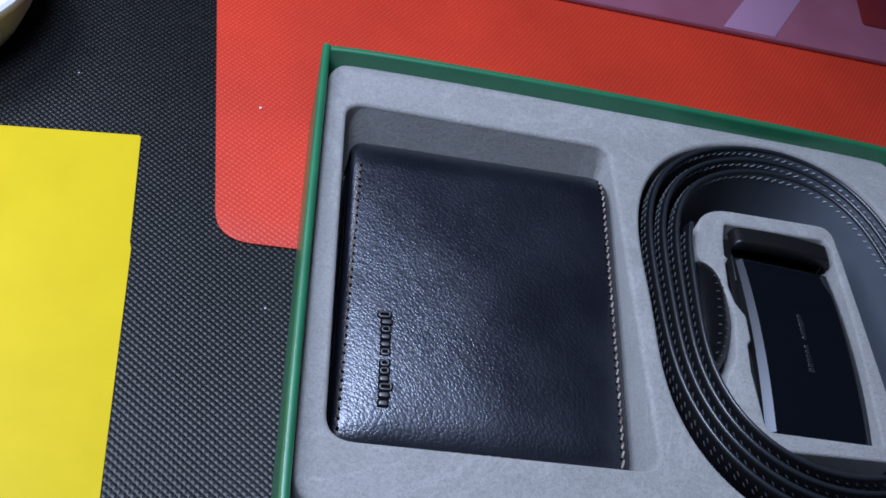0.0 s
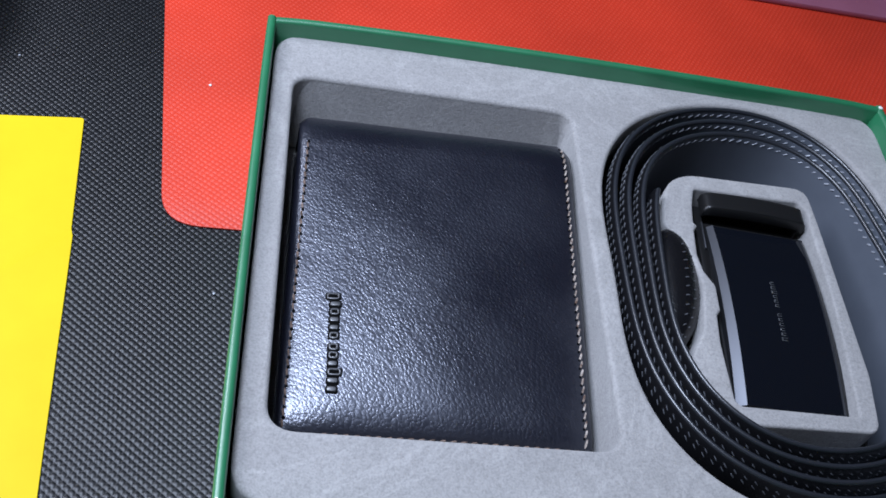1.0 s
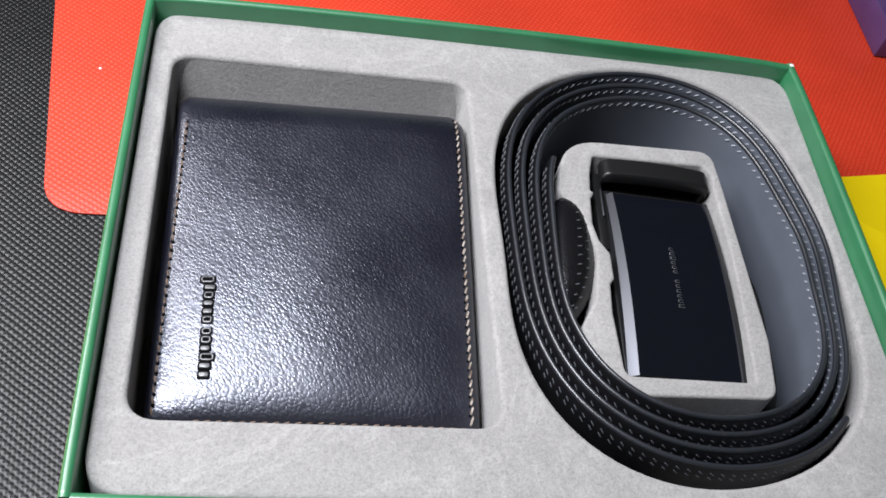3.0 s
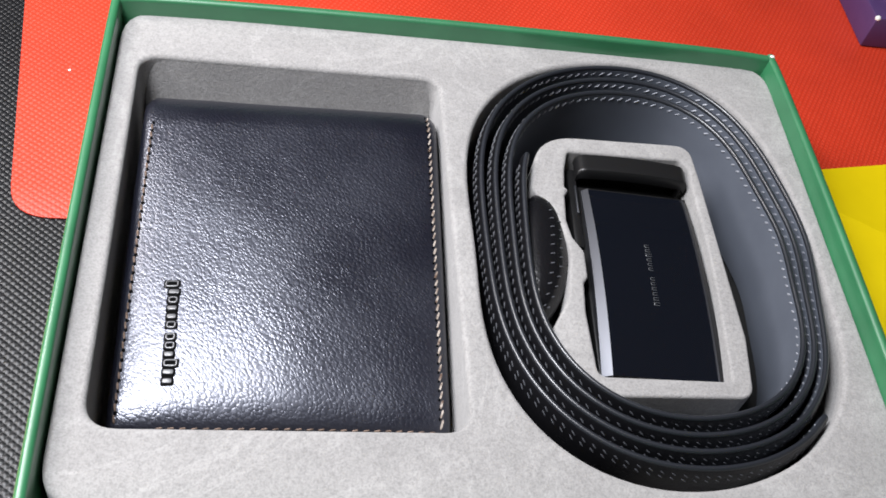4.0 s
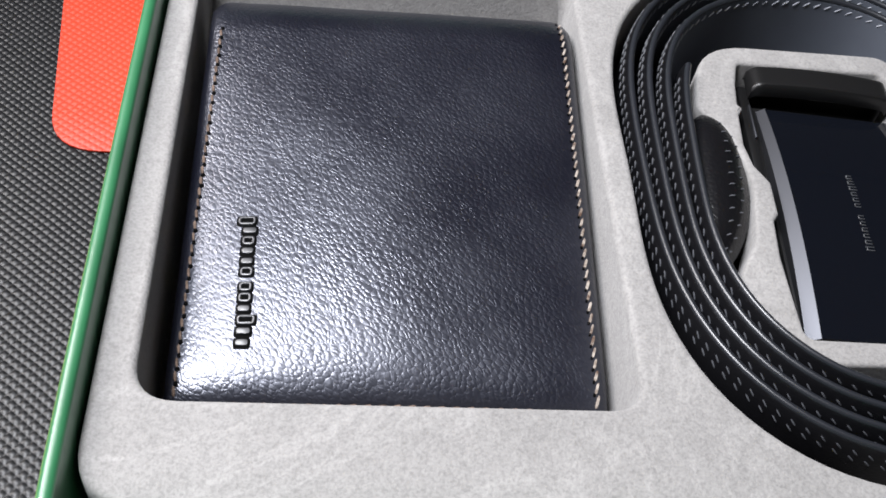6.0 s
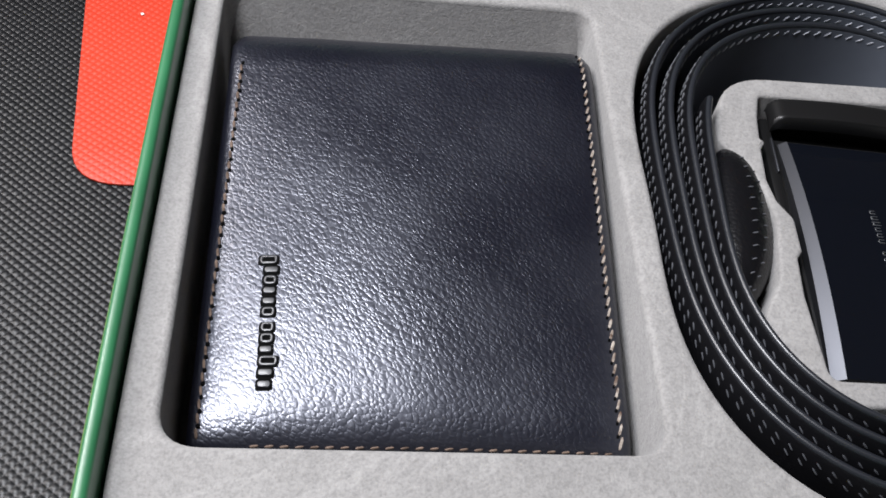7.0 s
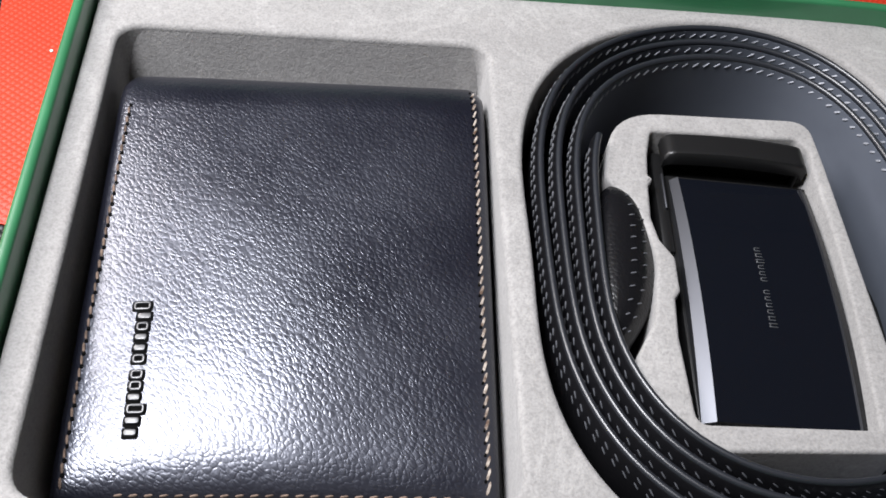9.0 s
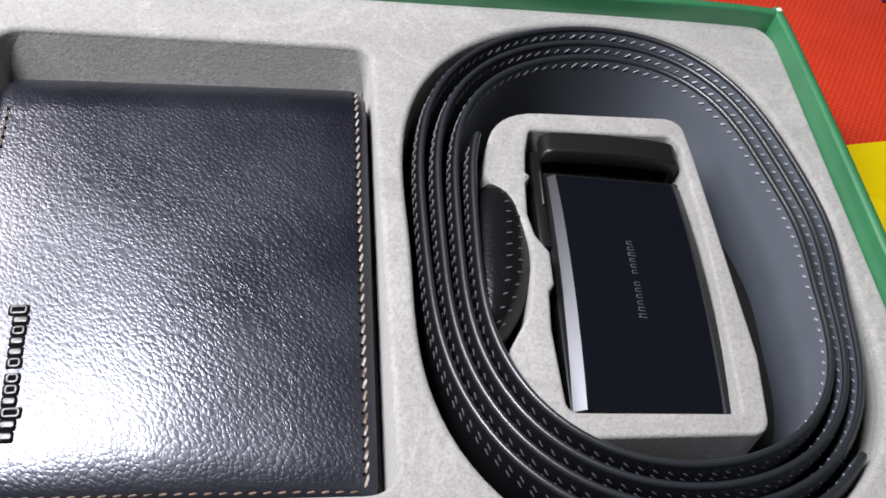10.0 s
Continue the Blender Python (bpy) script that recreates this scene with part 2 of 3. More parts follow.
def slab(loops, z0, z1, bevel, seg=3):
    """An upright prism with rounded rims over nested outlines; every second one is a hole."""
    cu = bpy.data.curves.new("outline", "CURVE")
    cu.dimensions, cu.fill_mode = "2D", "BOTH"
    for pts in loops:
        sp = cu.splines.new("POLY")
        sp.points.add(len(pts) - 1)
        for p, (x, y) in zip(sp.points, pts):
            p.co = (x, y, 0, 1)
        sp.use_cyclic_u = True
    cu.extrude = (z1 - z0) / 2 - bevel
    cu.bevel_depth, cu.bevel_resolution, cu.offset = bevel, seg, -bevel
    ob = bpy.data.objects.new("outline", cu)
    scene.collection.objects.link(ob)
    dg = bpy.context.evaluated_depsgraph_get()
    dg.update()
    me = bpy.data.meshes.new_from_object(ob.evaluated_get(dg))
    bm = bmesh.new()
    bm.from_mesh(me)
    bpy.data.objects.remove(ob)
    bpy.data.curves.remove(cu)
    bpy.data.meshes.remove(me)
    for v in bm.verts:
        v.co.z += (z0 + z1) / 2
    bmesh.ops.remove_doubles(bm, verts=bm.verts, dist=1e-6)
    return bm


def rounded(corners, radii, n=8):
    """A closed outline with its corners rounded."""
    out, k = [], len(corners)
    for i, c in enumerate(corners):
        c = Vector(c)
        a = (Vector(corners[i - 1]) - c).normalized()
        b = (Vector(corners[(i + 1) % k]) - c).normalized()
        r = radii[i] if isinstance(radii, (list, tuple)) else radii
        half = math.acos(max(-1, min(1, a.dot(b)))) / 2
        d = r / math.tan(half)
        mid = (a + b)
        if r == 0 or mid.length < 1e-6:
            out.append((c.x, c.y))
            continue
        p, q = c + a * d, c + b * d
        for j in range(n + 1):
            t = j / n
            e = (p * (1 - t) ** 2 + c * 2 * t * (1 - t) + q * t * t)
            out.append((e.x, e.y))
    return out


def pin(bm, a, b, r, sides=5):
    """A small stitch: a rod from a to b with tapered ends."""
    a, b = Vector(a), Vector(b)
    d = b - a
    x = d.orthogonal().normalized()
    y = d.normalized().cross(x)
    rings = []
    for t, s in ((0.0, 0.35), (0.2, 1.0), (0.8, 1.0), (1.0, 0.35)):
        rings.append([bm.verts.new(a + d * t + (x * math.cos(w) + y * math.sin(w)) * r * s) for w in [2 * math.pi * i / sides for i in range(sides)]])
    for p, q in zip(rings, rings[1:]):
        for i in range(sides):
            bm.faces.new((p[i], p[(i + 1) % sides], q[(i + 1) % sides], q[i]))
    bm.faces.new(rings[0][::-1])
    bm.faces.new(rings[-1])


def sheet(x0, x1, y0, y1, height, nx, ny, thick):
    """A closed bent sheet over a rectangle; height(u, v) is its top."""
    bm = bmesh.new()
    g = [[None] * (ny + 1) for _ in range(nx + 1)]
    h = [[None] * (ny + 1) for _ in range(nx + 1)]
    for i in range(nx + 1):
        for j in range(ny + 1):
            u, v = i / nx, j / ny
            z = height(u, v)
            p = Vector((x0 + u * (x1 - x0), y0 + v * (y1 - y0), z))
            g[i][j] = bm.verts.new(p)
            h[i][j] = bm.verts.new(p - Vector((0, 0, thick)))
    for i in range(nx):
        for j in range(ny):
            bm.faces.new((g[i][j], g[i + 1][j], g[i + 1][j + 1], g[i][j + 1]))
            bm.faces.new((h[i][j], h[i][j + 1], h[i + 1][j + 1], h[i + 1][j]))
    for i in range(nx):
        bm.faces.new((g[i][0], h[i][0], h[i + 1][0], g[i + 1][0]))
        bm.faces.new((g[i][ny], g[i + 1][ny], h[i + 1][ny], h[i][ny]))
    for j in range(ny):
        bm.faces.new((g[0][j], g[0][j + 1], h[0][j + 1], h[0][j]))
        bm.faces.new((g[nx][j], h[nx][j], h[nx][j + 1], g[nx][j + 1]))
    return bm


# ---------------------------------------------------------------- the room
def structure(name, bm, material, label):
    return tagged(part(name, bm, material), label, name.split("_")[0], kind="structure")


structure("wall_north", box(-1.9, 2.1, 1.9, 2.0, -0.76, 1.7), WALLP, "plain grey painted room wall")
structure("wall_south", box(-1.9, 2.1, -2.0, -1.9, -0.76, 1.7), WALLP, "plain grey painted room wall")
structure("wall_west", box(-2.0, -1.9, -2.0, 2.0, -0.76, 1.7), WALLP, "plain grey painted room wall")
structure("wall_east", box(2.1, 2.2, -2.0, 2.0, -0.76, 1.7), WALLP, "plain grey painted room wall")
structure("floor", box(-2.0, 2.2, -2.0, 2.0, -0.86, -0.76), FLOORM, "brown wooden floor of the room")
structure("ceiling", box(-2.0, 2.2, -2.0, 2.0, 1.7, 1.8), CEIL, "plain white painted room ceiling")

desk = thing("desk", (0.1, 0.0, -0.76), "brown wooden desk under the black mat", "desk")
part("tabletop", box(-0.6, 0.8, -0.42, 0.46, -0.034, -0.004, 0.003), WOOD, desk)
for lx in (-0.55, 0.75):
    for ly in (-0.37, 0.41):
        part("leg", box(lx - 0.025, lx + 0.025, ly - 0.025, ly + 0.025, -0.76, -0.034, 0.002), WOOD, desk)

desk_mat = tagged(part("desk_mat", slab([rounded([(-0.52, -0.4), (0.72, -0.4), (0.72, 0.4), (-0.52, 0.4)], 0.02)], -0.004, -0.0008, 0.0008), MAT),
                  "black woven plastic mat with small raised dots", "mat")

# red mat with a rounded corner, its long edge slightly askew
red_loop = rounded([(-0.0265, -0.0615), (0.56, -0.045), (0.545, 0.36), (-0.078, 0.36)], [0.014, 0.014, 0.014, 0.014])
red_mat = tagged(part("red_mat", slab([red_loop], -0.0008, 0.0, 0.0003, 1), RED), "red textured mat with a rounded corner on the black mat", "mat")

# lint and dust specks
for sx, sy, r, m in ((-0.018, 0.005, 0.0006, CORE), (-0.007, -0.087, 0.0005, THREAD), (-0.085, 0.008, 0.0005, THREAD), (-0.03, 0.03, 0.0004, CORE)):
    bm = bmesh.new()
    bmesh.ops.create_icosphere(bm, subdivisions=1, radius=r)
    for v in bm.verts:
        v.co.z *= 0.5
    top = 0.0003 if sx > -0.03 and sy > -0.05 else -0.0005
    tagged(part("lint_speck", moved(bm, pose(sx, sy, top)), m), "tiny pale lint speck lying on the mat", "lint")


# ---------------------------------------------------------------- sheets of card
def card(name, corners, z, label):
    loop = rounded(corners, 0.0012, 3)
    ob = part(name, slab([loop], z, z + 0.0007, 0.0002, 1), YELLOW)
    return tagged(ob, label, "card")


card("yellow_card", [(-0.33, -0.335), (-0.0325, -0.31), (-0.0523, -0.0705), (-0.0532, -0.0675), (-0.058, -0.019), (-0.36, -0.058)], -0.0008,
     "bright yellow sheet of smooth card on the black mat")
card("yellow_card", [(0.236, -0.26), (0.56, -0.215), (0.53, 0.03), (0.236, -0.0215)], 0.0002, "bright yellow sheet of smooth card on the red mat")

# ---------------------------------------------------------------- gift box
BX, BY, BH, BT = 0.230, 0.175, 0.041, 0.0029
gift_box = thing("gift_box", (BX / 2, -BY / 2, 0.0), "open green cardboard gift box with a grey insert", "box")


def wall_panel(x0, y0, x1, y1, bow, lean=0.0015):
    """A thin upright board between two points, bowing outwards a little at its rim."""
    a, b = Vector((x0, y0, 0)), Vector((x1, y1, 0))
    d = (b - a).normalized()
    n = Vector((-d.y, d.x, 0))
    bm = bmesh.new()
    N, rows = 24, []
    arc = [(-BT / 2 + BT / 2 * math.cos(w), BH - BT * 0.42 + BT * 0.42 * math.sin(w)) for w in [math.pi * k / 8 for k in range(9)]]
    prof = [(0, 0.0003), *arc, (-BT, 0.0003)]
    for i in range(N + 1):
        t = i / N
        off = bow * (4 * t * (1 - t)) ** 0.6
        rows.append([bm.verts.new(a.lerp(b, t) + n * (o + off * z / BH - lean * (1 - z / BH)) + Vector((0, 0, z))) for o, z in prof])
    for p, q in zip(rows, rows[1:]):
        for i in range(len(prof)):
            k = (i + 1) % len(prof)
            bm.faces.new((p[i], p[k], q[k], q[i]))
    bm.faces.new(rows[0])
    bm.faces.new(rows[-1][::-1])
    return bm


part("base", box(BT, BX - BT, -BY + BT, -BT, 0.0003, 0.0024), GREEN, gift_box)
part("side_wall", wall_panel(0, -BY, 0, 0, 0.0004, 0.0010), GREEN, gift_box)
part("side_wall", wall_panel(BT, 0, BX - BT, 0, 0.0029, 0.0), GREEN, gift_box)
part("side_wall", wall_panel(BX, 0, BX, -BY, 0.0018), GREEN, gift_box)
part("side_wall", wall_panel(BX - BT, -BY - 0.0015, BT, -BY - 0.0015, 0.0005), GREEN, gift_box)
for cx, cy, s in ((BX - 0.0012, -0.0012, 1.0), (0.0012, -BY + 0.0012, 0.6)):
    bm = bmesh.new()
    bmesh.ops.create_icosphere(bm, subdivisions=2, radius=0.0010 * s)
    for v in bm.verts:
        v.co.z *= 0.55
        v.co *= 1 + 0.2 * noise.noise(v.co * 900)
    part("worn_corner", moved(bm, pose(cx, cy, BH - 0.0003)), CORE, gift_box, "scuffed white paper corner")

# ---------------------------------------------------------------- coil of the belt, in plan
CX, CY = 0.1695, -0.0855
START, TURNS = -55.0, 1247.0
# the groove's radius by direction, and how far in the strap lies along its turns, as short cosine and sine sums
GROOVE = (0.06796, ((-0.00247, 0.00004), (-0.01307, 0.00078), (0.00043, -0.00012), (-0.00103, -0.00073), (0.00043, 0.00014), (0.00051, 0.00030), (0.00004, 0.00017)))
INSET = (0.00054, 0.00516, ((-0.00317, -0.00397), (-0.00073, 0.00016), (0.00033, 0.00053), (-0.00061, -0.00068)), ((0.00052, 0.00131), (-0.00073, 0.00034)))


def waves(w, pairs):
    return sum(a * math.cos(n * w) + b * math.sin(n * w) for n, (a, b) in enumerate(pairs, 1))


def rim_at(deg, inset=0.0):
    """A point of the groove's outline in that direction, set in by some metres."""
    w = radians(deg)
    r = GROOVE[0] + waves(w, GROOVE[1]) - inset
    return Vector((CX + r * math.cos(w), CY + r * math.sin(w), 0))


def coil(phi):
    """The strap's outer face after so many degrees of winding, from its free outer end inwards."""
    w, turns = radians(START - phi), phi / 360
    inset = INSET[0] + INSET[1] * turns + waves(w, INSET[2]) + turns * waves(w, INSET[3])
    return rim_at(START - phi, inset - 0.0017)


# ---------------------------------------------------------------- grey insert
TZ, IZ = 0.0345, 0.0338
tray = thing("box_insert", (BX / 2, -BY / 2, 0.0024), "grey suede-covered foam insert with shaped recesses", "insert")
outer = rounded([(0.0036, -0.1716), (BX - 0.0016, -0.1716), (BX - 0.0016, 0.0001), (0.0036, 0.0001)], 0.012)
pocket = rounded([(0.0112, -0.1512), (0.1068, -0.1503), (0.1062, -0.0208), (0.0106, -0.0208)], [0.008, 0.007, 0.006, 0.007])
groove = [tuple(rim_at(d, -0.0005)[:2]) for d in range(0, 360, 3)]
island = rounded([(0.1430, -0.1385), (0.1325, -0.1180), (0.1390, -0.1070), (0.1425, -0.0890), (0.1390, -0.0720), (0.1330, -0.0660), (0.1375, -0.0422), (0.1903, -0.0420), (0.1908, -0.058), (0.1912, -0.118), (0.1885, -0.1378)],
                 [0.006, 0.005, 0.012, 0.02, 0.008, 0.004, 0.016, 0.006, 0.008, 0.02, 0.005])
seat = rounded([(0.1440, -0.1322), (0.1437, -0.1110), (0.1447, -0.1007), (0.1462, -0.0986), (0.1466, -0.0892), (0.1437, -0.0840), (0.1427, -0.0775), (0.1436, -0.0673), (0.1451, -0.0649),
                (0.1440, -0.0638), (0.1450, -0.0566), (0.1470, -0.0487), (0.1855, -0.0490), (0.1880, -0.0528), (0.1872, -0.0616), (0.1872, -0.0812), (0.1862, -0.1000), (0.1832, -0.1326)],
               [0.003, 0.003, 0.0006, 0.0006, 0.003, 0.003, 0.003, 0.001, 0.0006, 0.0006, 0.002, 0.002, 0.002, 0.002, 0.002, 0.006, 0.008, 0.001])
part("padded_top", slab([outer, pocket, groove], 0.005, TZ, 0.0016, 5), TRAY, tray, sharp=60)
part("buckle_island", slab([island, seat], 0.0029, IZ, 0.0009, 4), TRAY, tray, "grey foam island holding the buckle", sharp=60)
bm = bmesh.new()
vs = [bm.verts.new(p) for p in ((0.0112, -0.0207, TZ - 0.0012), (0.1056, -0.0207, TZ - 0.0012), (0.1050, -0.0262, 0.006), (0.0118, -0.0262, 0.006), (0.0112, -0.0195, 0.006), (0.1056, -0.0195, 0.006))]
for f in ((0, 3, 2, 1), (0, 4, 3), (1, 2, 5), (2, 3, 4, 5), (0, 1, 5, 4)):
    bm.faces.new([vs[i] for i in f])
part("sloped_side", bm, TRAY, tray)
part("recess_floor", box(0.0045, 0.1105, -0.1708, -0.004, 0.0025, 0.0049), TRAY, tray)
# groove floor is coloured near black for the shade deep in the gap
part("groove_floor", box(0.1107, BX - 0.0035, -0.1708, -0.004, 0.0024, 0.0028), shader("shade_darkened_board", (0.025, 0.025, 0.025), 0.95, spec=0.1), tray, "board under the belt groove, coloured dark for shade")

# ---------------------------------------------------------------- wallet
wallet = thing("wallet", (0.06, -0.09, 0.005), "black grained leather bifold wallet with tan stitching, in the insert", "wallet")
WX0, WX1, WY0, WY1 = 0.0140, 0.1046, -0.1440, -0.0305


def cover(u, v):
    """Height of the upper cover: rising to the back, padded, rolling over at the fold."""
    y = WY0 + v * (WY1 - WY0)
    rise = 0.0180 + 0.0016 * u + 0.0130 * min(1, (y - WY0) / 0.098)
    pad = 0.0040 * (math.sin(math.pi * min(1, max(0, u))) ** 0.7) * (math.sin(math.pi * min(1, (max(0, v) * 1.02) ** 0.75)) ** 0.6 if v < 0.98 else 0)
    edge = 0.0010 * (max(0, 1 - u / 0.03) ** 2 + max(0, 1 - (1 - u) / 0.03) ** 2 + max(0, 1 - v / 0.025) ** 2) + 0.0016 * max(0, 1 - v / 0.085) ** 2
    k = max(0, (y + 0.0440) / (WY1 + 0.0440))
    roll = 0.0075 * (1 - math.sqrt(max(0, 1 - k * k * 0.97)))
    if v > 0.9999:
        roll += 0.012
    return rise + pad - edge - roll + 0.0003 * noise.noise(Vector((u * 4, v * 4, 0.3)))


def on_cover(x, y, up=0.0):
    return Vector((x, y, cover((x - WX0) / (WX1 - WX0), (y - WY0) / (WY1 - WY0)) + up))


bm = sheet(WX0, WX1, WY0, WY1, cover, 70, 90, 0.0014)
for v in bm.verts:
    e = min((v.co.x - WX0), (WX1 - v.co.x))
    if e < 0.004 and v.co.y > -0.04:
        v.co.y -= 0.0035 * (1 - e / 0.004) ** 2 * (v.co.y + 0.04) / 0.01
part("cover", bm, WALLET, wallet, sharp=70)
part("inner_leaf", sheet(0.0148, 0.1062, -0.1425, -0.0322, lambda u, v: 0.0125 + 0.0085 * min(1, v / 0.85), 8, 16, 0.004), BELT, wallet, "dark leather inner leaf")
part("inner_leaf", sheet(0.0146, 0.1068, -0.1430, -0.0318, lambda u, v: 0.0082 + 0.0055 * min(1, v / 0.85), 8, 16, 0.0035), BELT, wallet, "dark leather inner leaf")
part("back_cover", sheet(0.0142, 0.1065, -0.1440, -0.0312, lambda u, v: 0.0066, 8, 16, 0.0014), WALLET, wallet)


def stitch_row(name, material, x0, y0, x1, y1, n, length, skew, r, up):
    for i in range(n):
        t = (i + 0.5) / n
        x, y = x0 + (x1 - x0) * t, y0 + (y1 - y0) * t
        d = Vector((x1 - x0, y1 - y0, 0)).normalized() * length / 2
        s = Vector((-d.y, d.x, 0)).normalized() * skew
        a, b = Vector((x, y, 0)) - d - s, Vector((x, y, 0)) + d + s
        bm = bmesh.new()
        pin(bm, on_cover(a.x, a.y, up), on_cover(b.x, b.y, up), r * random.uniform(0.85, 1.15))
        part(name, bm, material, wallet)


stitch_row("stitch", BROWN, 0.0160, -0.1420, 0.0169, -0.0470, 33, 0.0021, 0.00015, 0.00034, 0.00008)
stitch_row("needle_hole", HOLE, 0.0163, -0.14056, 0.0172, -0.04556, 33, 0.0010, 0.0001, 0.00046, 0.0)
stitch_row("needle_hole", HOLE, 0.1016, -0.14068, 0.1014, -0.03488, 40, 0.0008, -0.0001, 0.00034, 0.0)
stitch_row("stitch", TAN, 0.1022, -0.1420, 0.1020, -0.0362, 40, 0.0025, -0.00040, 0.00035, 0.00004)
stitch_row("stitch", BROWN, 0.0260, -0.1427, 0.1010, -0.1427, 25, 0.0017, 0.0001, 0.00026, 0.00004)

# a pressed mark in plain shapes: rings and bars, black ground for their shadow
MARK = ((1.4, 1), (1.1, 0), (1.0, 1), (0.95, 0), (0.95, 0), (1.0, 1), None, (1.0, 1), (1.0, 1), (0.95, 0), (1.4, 1), (1.1, 0), (1.0, 0))
MSTEP = 0.00248


def lay(bm, x, y):
    """Rest a flat piece on the cover at that place."""
    for v in bm.verts:
        v.co = on_cover(x + v.co.x, y + v.co.y, v.co.z)
    return bm


for k, m in enumerate(MARK):
    if m is None:
        continue
    tall, ring = 0.0027 * m[0], m[1]
    step = k if k < 6 else k - 0.6
    y, x = -0.1028 - MSTEP * step, 0.0268 + 0.0027 * m[0] / 2 - (0.0011 if k == 0 else 0) + 0.00004 * k
    h, w = tall / 2, 0.00108 if ring else 0.0007
    rim = rounded([(-h, -w), (h, -w), (h, w), (-h, w)], w * 0.9, 4)
    loops = [rim]
    if ring:
        loops.append(rounded([(-h + 0.0006, -w + 0.0006), (h - 0.0006, -w + 0.0006), (h - 0.0006, w - 0.0006), (-h + 0.0006, w - 0.0006)], 0.0002, 3))
    part("mark_shape", lay(slab(loops, -0.0002, 0.00055, 0.00018, 2), x, y), PRESSED, wallet, "smooth raised leather mark")
    g = h + 0.0004
    part("mark_shadow", lay(slab([rounded([(-g, -0.00128), (g, -0.00128), (g, 0.00128), (-g, 0.00128)], 0.0007, 4)], -0.0003, 0.00010, 0.00008, 1), x, y), HOLE, wallet)

# ---------------------------------------------------------------- belt
belt = thing("belt", (CX, CY, 0.005), "coiled black leather belt with grey lining, standing in the insert", "belt")
STEP, BTOP, BBOT = 3.0, 0.0346, 0.0029
phis = [i * STEP for i in range(int(TURNS / STEP) + 1)]
mids = [coil(p) for p in phis]


def frames():
    out = []
    for i, p in enumerate(mids):
        d = (mids[min(i + 1, len(mids) - 1)] - mids[max(i - 1, 0)]).normalized()
        out.append((p, d, Vector((-d.y, d.x, 0)) * -1))
    return out


FR = frames()


def climb(phi):
    """The inner turns stand a little higher, and the edge wavers."""
    return 0.0009 * (phi / 360 - 1.2) + 0.00025 * math.sin(phi * 0.037) + 0.0002 * math.sin(phi * 0.0143 + 1)


def ribbon(profile, i0=0, i1=None):
    """Sweep an upright profile of (inward, z) along the coil."""
    bm = bmesh.new()
    rows = []
    for k, (p, d, n) in enumerate(FR[i0:i1]):
        wob = climb(k * STEP)
        rows.append([bm.verts.new(p + n * o + Vector((0, 0, z + wob))) for o, z in profile])
    for a, b in zip(rows, rows[1:]):
        for i in range(len(profile)):
            k = (i + 1) % len(profile)
            bm.faces.new((a[i], b[i], b[k], a[k]))
    bm.faces.new(rows[0])
    bm.faces.new(rows[-1][::-1])
    return bm


strap_profile = [(0.0004, BBOT), (0.0, BBOT + 0.0008), (0.0, BTOP - 0.0060), (0.0002, BTOP - 0.0038), (0.0007, BTOP - 0.0012), (0.0010, BTOP - 0.0006), (0.0019, BTOP - 0.001), (0.0019, BBOT)]
lining_profile = [(0.00192, BBOT + 0.0002), (0.00192, BTOP - 0.0010), (0.0026, BTOP - 0.0013), (0.0026, BBOT + 0.0002)]
edge_profile = [(0.0010 + 0.00082 * (1 - math.cos(math.radians(a))), BTOP - 0.00085 + 0.00095 * math.sin(math.radians(a))) for a in range(-30, 211, 20)]
part("strap", ribbon(strap_profile), BELT, belt, "black leather strap", sharp=50)
part("lining", ribbon(lining_profile), LINING, belt, "smooth grey strap lining", sharp=50)
part("painted_edge", ribbon(edge_profile[::-1]), EDGE, belt, "smooth rounded black edge", sharp=70)


def coil_stitches(inward, drop, every, length, r, lean):
    bm = bmesh.new()
    run, last = 0.0, FR[0][0]
    for i, (p, d, n) in enumerate(FR[1:-1]):
        run += (p - last).length
        last = p
        while run > every:
            run -= every
            c = p - d * run + n * inward + Vector((0, 0, BTOP - drop + climb((i + 1) * STEP)))
            h = d * (length / 2) + Vector((0, 0, lean))
            pin(bm, c - h, c + h, r, 4)
    return bm


tagged(part("stitching", coil_stitches(0.00010, 0.0046, 0.0032, 0.0014, 0.00019, 0.00055), DARKTHREAD, belt, "dark thread stitching"), kind="stuff")
tagged(part("stitching", coil_stitches(0.00036, 0.0027, 0.0032, 0.0014, 0.00019, 0.00055), DARKTHREAD, belt, "dark thread stitching"), kind="stuff")
tagged(part("stitching", coil_stitches(0.00264, 0.0029, 0.0032, 0.0015, 0.00032, 0.0007), THREAD, belt, "pale grey thread stitching"), kind="stuff")

# keeper loop lying against the innermost turn
KEEPER = pose(0.1328, -0.0895, 0.0270, 0, 0, -7)


def keeper_pt(y, k, up=0.0):
    """A point on the bulging loop; y runs from -1 to 1 along it, k from its top (0) round to its side."""
    s = max(0.0, 1 - abs(y) ** 3.2) ** 0.5 if y > 0 else max(0.0, 1 - abs(y) ** 1.9) ** 0.8
    x, z = math.sin(k), math.cos(k)
    wide = (0.0104 if x > 0 else 0.0065) + up
    tall = (0.0086 if z > 0 else 0.0200) + up
    return KEEPER @ Vector((wide * s * math.copysign(abs(x) ** 0.95, x), 0.0243 * y, tall * (0.4 + 0.6 * s) * math.copysign(abs(z) ** 0.95, z)))


